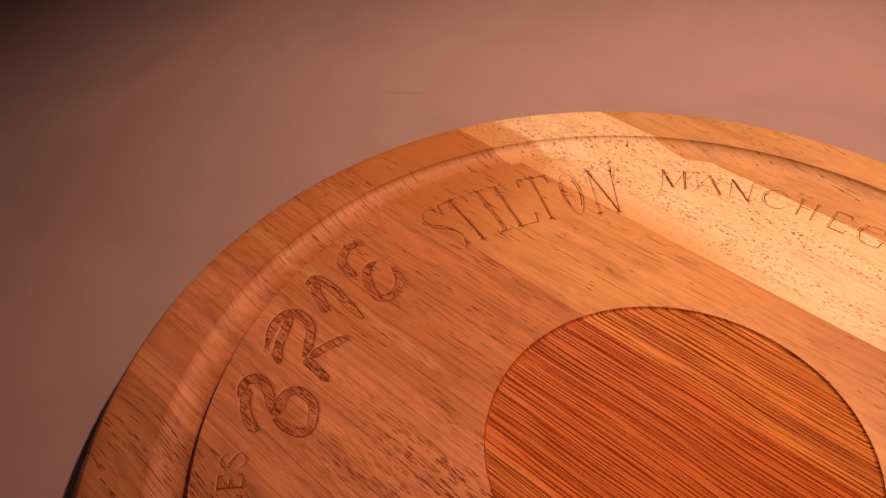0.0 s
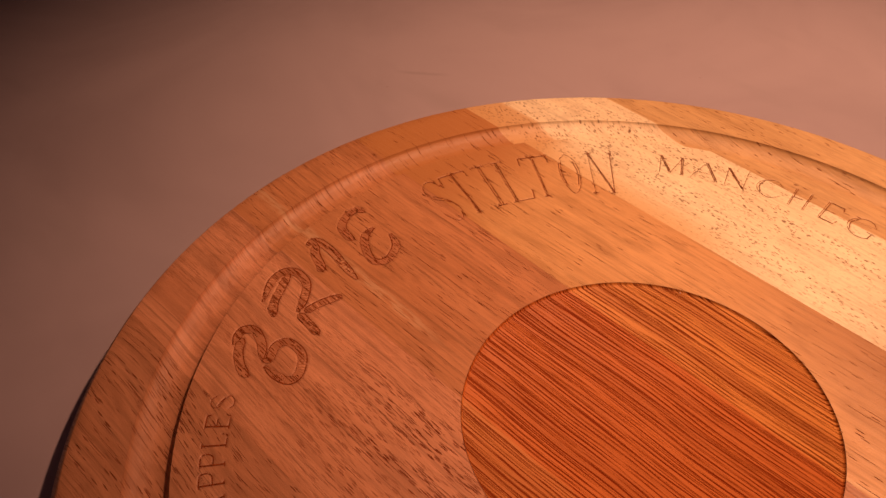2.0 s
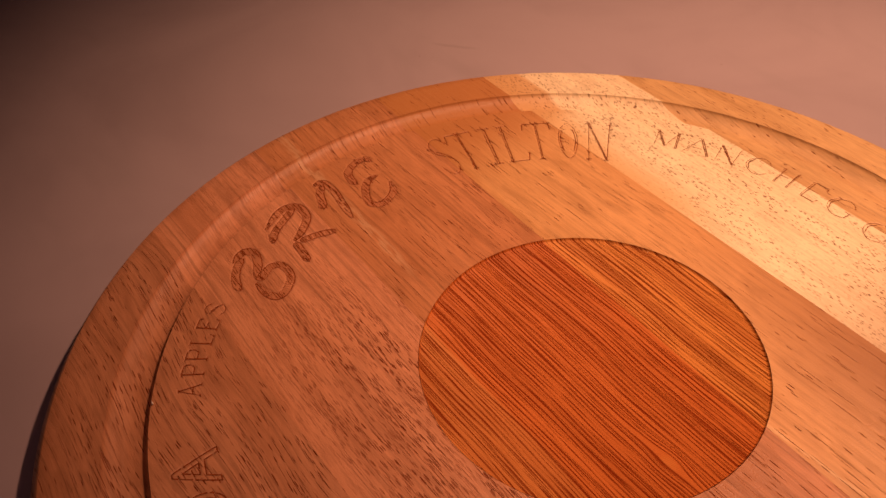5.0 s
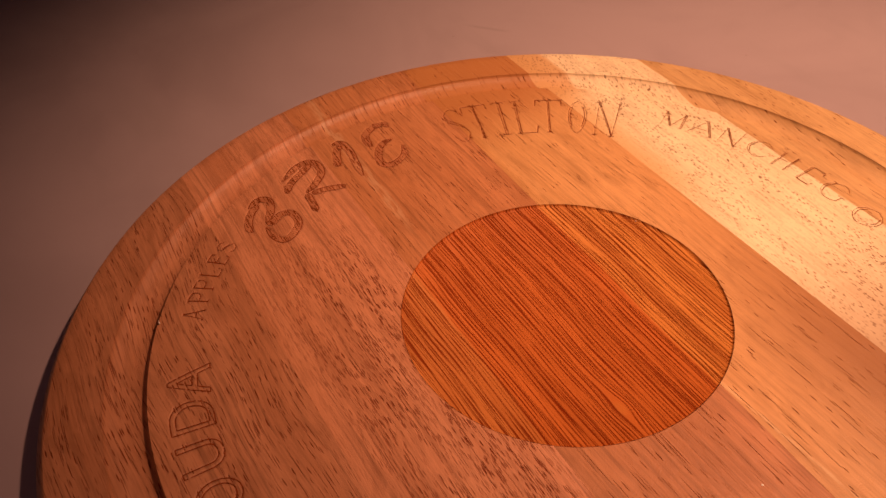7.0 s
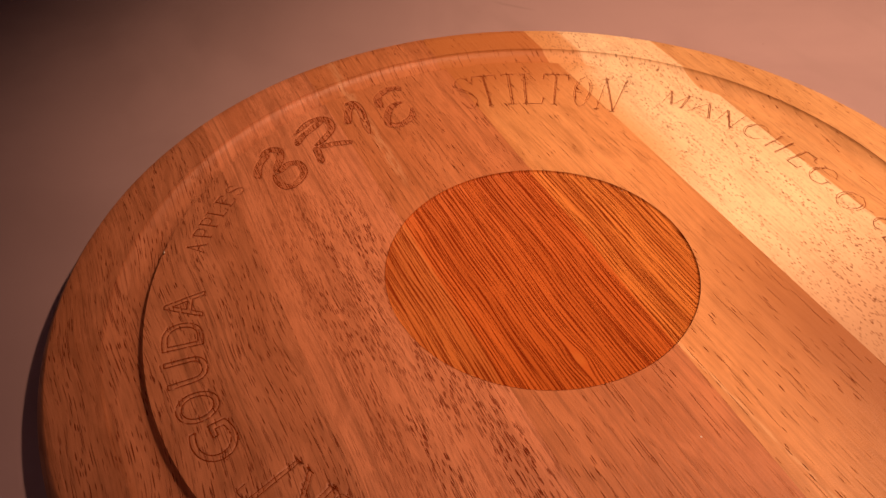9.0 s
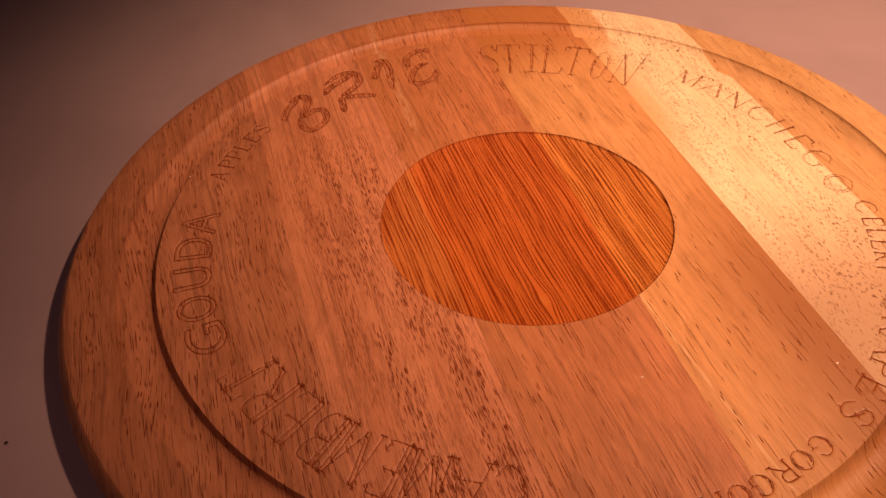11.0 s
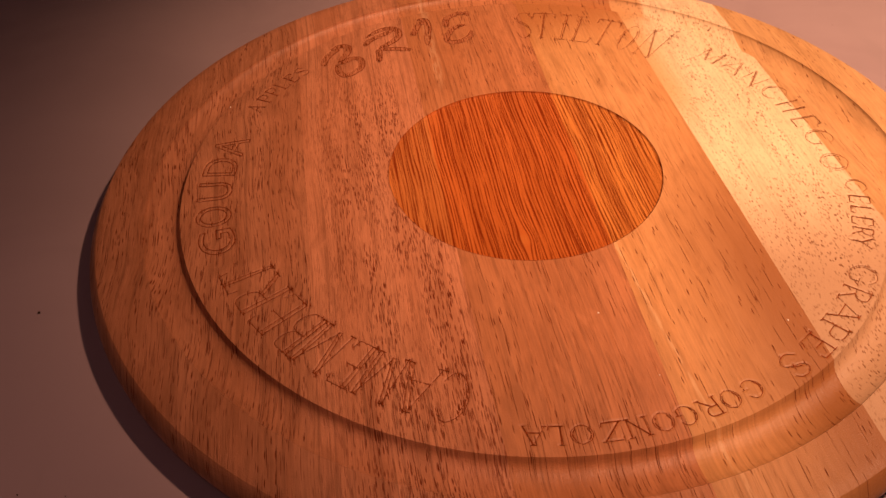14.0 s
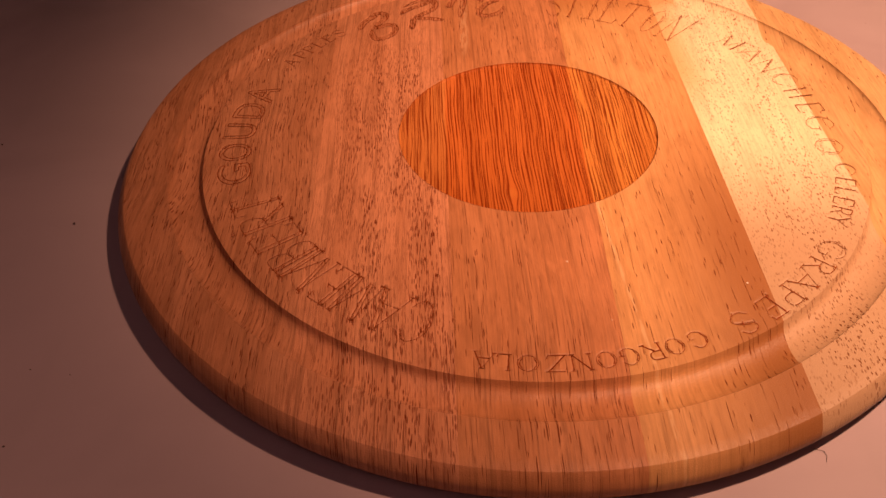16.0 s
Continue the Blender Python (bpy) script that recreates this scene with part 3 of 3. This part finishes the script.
def strip(n):
    """The piece of the turned solid between two joints."""
    keep = np.ones(len(QUADS), bool)
    sides = []
    if n > 0:
        x0, s = JOINTS[n - 1]
        sides.append((x0, s, -1))
    if n < len(JOINTS):
        x0, s = JOINTS[n]
        sides.append((x0, s, 1))
    for x0, s, sign in sides:
        off = (VERTS[:, 0] - x0 - s * VERTS[:, 1]) * sign
        keep &= (off[QUADS] < 0).any(1)
    q = QUADS[keep]
    used, back = np.unique(q, return_inverse=True)
    me = bpy.data.meshes.new("plank")
    me.from_pydata(VERTS[used].tolist(), [], back.reshape(-1, 4).tolist())
    bm = bmesh.new()
    bm.from_mesh(me)
    for x0, s, sign in sides:
        cut = bmesh.ops.bisect_plane(bm, geom=bm.verts[:] + bm.edges[:] + bm.faces[:], plane_co=(x0, 0, 0), plane_no=(sign, -s * sign, 0), clear_outer=True)
    bm.to_mesh(me)
    bm.free()
    return me


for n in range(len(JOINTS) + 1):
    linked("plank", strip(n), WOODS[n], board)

# scorched floor and wall of the round recess
bm = bmesh.new()
rings = []
for r, h in ((R_DISC + 0.0002, 0.0), (R_DISC + 0.0001, -0.0002), (R_DISC - 0.0001, -DISC_DEPTH + 0.0002), (R_DISC - 0.0004, -DISC_DEPTH)):
    rings.append([bm.verts.new((r * math.cos(a), r * math.sin(a), T + h)) for a in np.arange(256) * math.pi / 128])
for a, b in zip(rings, rings[1:]):
    for k in range(256):
        bm.faces.new((a[k], a[(k + 1) % 256], b[(k + 1) % 256], b[k]))
bm.faces.new(rings[-1])
bmesh.ops.recalc_face_normals(bm, faces=bm.faces[:])
if bm.faces[-1].normal.z < 0:
    bmesh.ops.reverse_faces(bm, faces=bm.faces[:])
part("recessed_disc", bm, DISC, board, "scorched orange-brown recessed disc with dark grain lines")


def ribbon(bm, line, z, half):
    pts = [Vector(p) for p in dense(line, 0.0006)]
    last = None
    closed = (pts[0] - pts[-1]).length < 1e-6
    for k, p in enumerate(pts):
        a = pts[k - 1] if k else (pts[-2] if closed else p)
        b = pts[k + 1] if k + 1 < len(pts) else (pts[1] if closed else p)
        d = (b - a)
        if d.length < 1e-7:
            continue
        d.normalize()
        w = half * random.uniform(0.7, 1.2)
        m = Vector((-d.y, d.x)) * w
        pair = [bm.verts.new((p.x + m.x, p.y + m.y, z)), bm.verts.new((p.x - m.x, p.y - m.y, z))]
        if last and random.random() > 0.05:
            bm.faces.new((last[1], pair[1], pair[0], last[0]))
        last = pair


for ch, word, lines, bands in LETTERS:
    bm = bmesh.new()
    for n, (line, half) in enumerate(lines):
        ribbon(bm, line, T - 0.00006 + 0.000002 * (n % 20), half)
    faint = word in ("MANCHEGO", "CELERY") or (word == "GRAPES" and ch in "GRAP")
    letter = part("engraved_letter", bm, FAINT_BURN if faint else BURN, board, "burnt outline letter %s of the word %s" % (ch, word), smooth=False)
    for n, (left, right) in enumerate(bands):
        bm = bmesh.new()
        rows = [[bm.verts.new((x, y, T - 0.00012 + 0.000004 * n)) for x, y in side] for side in (left, right)]
        for k in range(len(left) - 1):
            bm.faces.new((rows[0][k], rows[1][k], rows[1][k + 1], rows[0][k + 1]))
        bmesh.ops.recalc_face_normals(bm, faces=bm.faces[:])
        if bm.faces[0].normal.z < 0:
            bmesh.ops.reverse_faces(bm, faces=bm.faces[:])
        part("engraved_stroke", bm, SCORCH, letter, "lightly scorched floor of the engraved stroke", smooth=False)


# ---- crumbs, a fibre and a scuff on the table ----
def crumb(x, y, size, seed):
    rnd = random.Random(seed)
    bm = bmesh.new()
    bmesh.ops.create_icosphere(bm, subdivisions=1, radius=size)
    for v in bm.verts:
        v.co *= rnd.uniform(0.6, 1.3)
        v.co.z *= 0.6
    low = min(v.co.z for v in bm.verts)
    for v in bm.verts:
        v.co.z -= low
    ob = part("crumb", bm, CRUMB)
    ob.location = (x, y, 0)
    return tagged(ob, "tiny dark crumb lying on the pale table", "crumb", group="crumbs on the table")


for n, (x, y, size) in enumerate([(-0.1677, -0.0297, 0.00055), (-0.2128, 0.0230, 0.0004), (-0.1610, -0.0984, 0.00028), (-0.1593, -0.1264, 0.0004),
                                  (-0.1480, -0.1010, 0.00022)]):
    crumb(x, y, size, n)

d = bpy.data.curves.new("fibre", "CURVE")
d.dimensions, d.bevel_depth, d.bevel_resolution = "3D", 0.00006, 1
sp = d.splines.new("BEZIER")
sp.bezier_points.add(2)
for b, co in zip(sp.bezier_points, ((0.0655, -0.1372, 0.0001), (0.0682, -0.1388, 0.0003), (0.0676, -0.1416, 0.0001))):
    b.co = co
    b.handle_left_type = b.handle_right_type = "AUTO"
tmp = new("fibre_line", d)
bpy.context.view_layer.update()
me = bpy.data.meshes.new_from_object(tmp.evaluated_get(bpy.context.evaluated_depsgraph_get()))
bpy.data.objects.remove(tmp)
fibre = linked("fibre", me, CRUMB)
tagged(fibre, "short dark curled fibre lying on the pale table", "fibre")

# pale dust flecks on the board
DUST = plain("pale_dust", (0.75, 0.66, 0.55), 0.9, 0.1, 3000)
for n, (x, y, size) in enumerate([(0.0593, -0.0861, 0.00045), (0.0060, -0.0735, 0.00035), (0.0160, -0.0990, 0.00022), (0.0430, 0.0200, 0.00020)]):
    rnd = random.Random(50 + n)
    bm = bmesh.new()
    bmesh.ops.create_icosphere(bm, subdivisions=1, radius=size)
    for v in bm.verts:
        v.co *= rnd.uniform(0.6, 1.2)
        v.co.z *= 0.35
    low = min(v.co.z for v in bm.verts)
    for v in bm.verts:
        v.co.z -= low
    ob = part("dust_fleck", bm, DUST)
    ob.location = (x, y, T)
    tagged(ob, "tiny pale dust fleck lying on the wooden board", "dust fleck", group="dust on the board")

# a sliver of wood standing up at the edge of the groove
rnd = random.Random(77)
bm = bmesh.new()
bmesh.ops.create_icosphere(bm, subdivisions=1, radius=0.00055)
for v in bm.verts:
    v.co = Vector((v.co.x * 0.5, v.co.y * 1.5, v.co.z * 0.7)) * rnd.uniform(0.75, 1.2)
low = min(v.co.z for v in bm.verts)
for v in bm.verts:
    v.co.z -= low
sliver = part("wood_sliver", bm, DUST)
sliver.location = (-0.1056, 0.0586, T)
tagged(sliver, "tiny pale wood sliver at the groove edge of the board", "wood sliver")
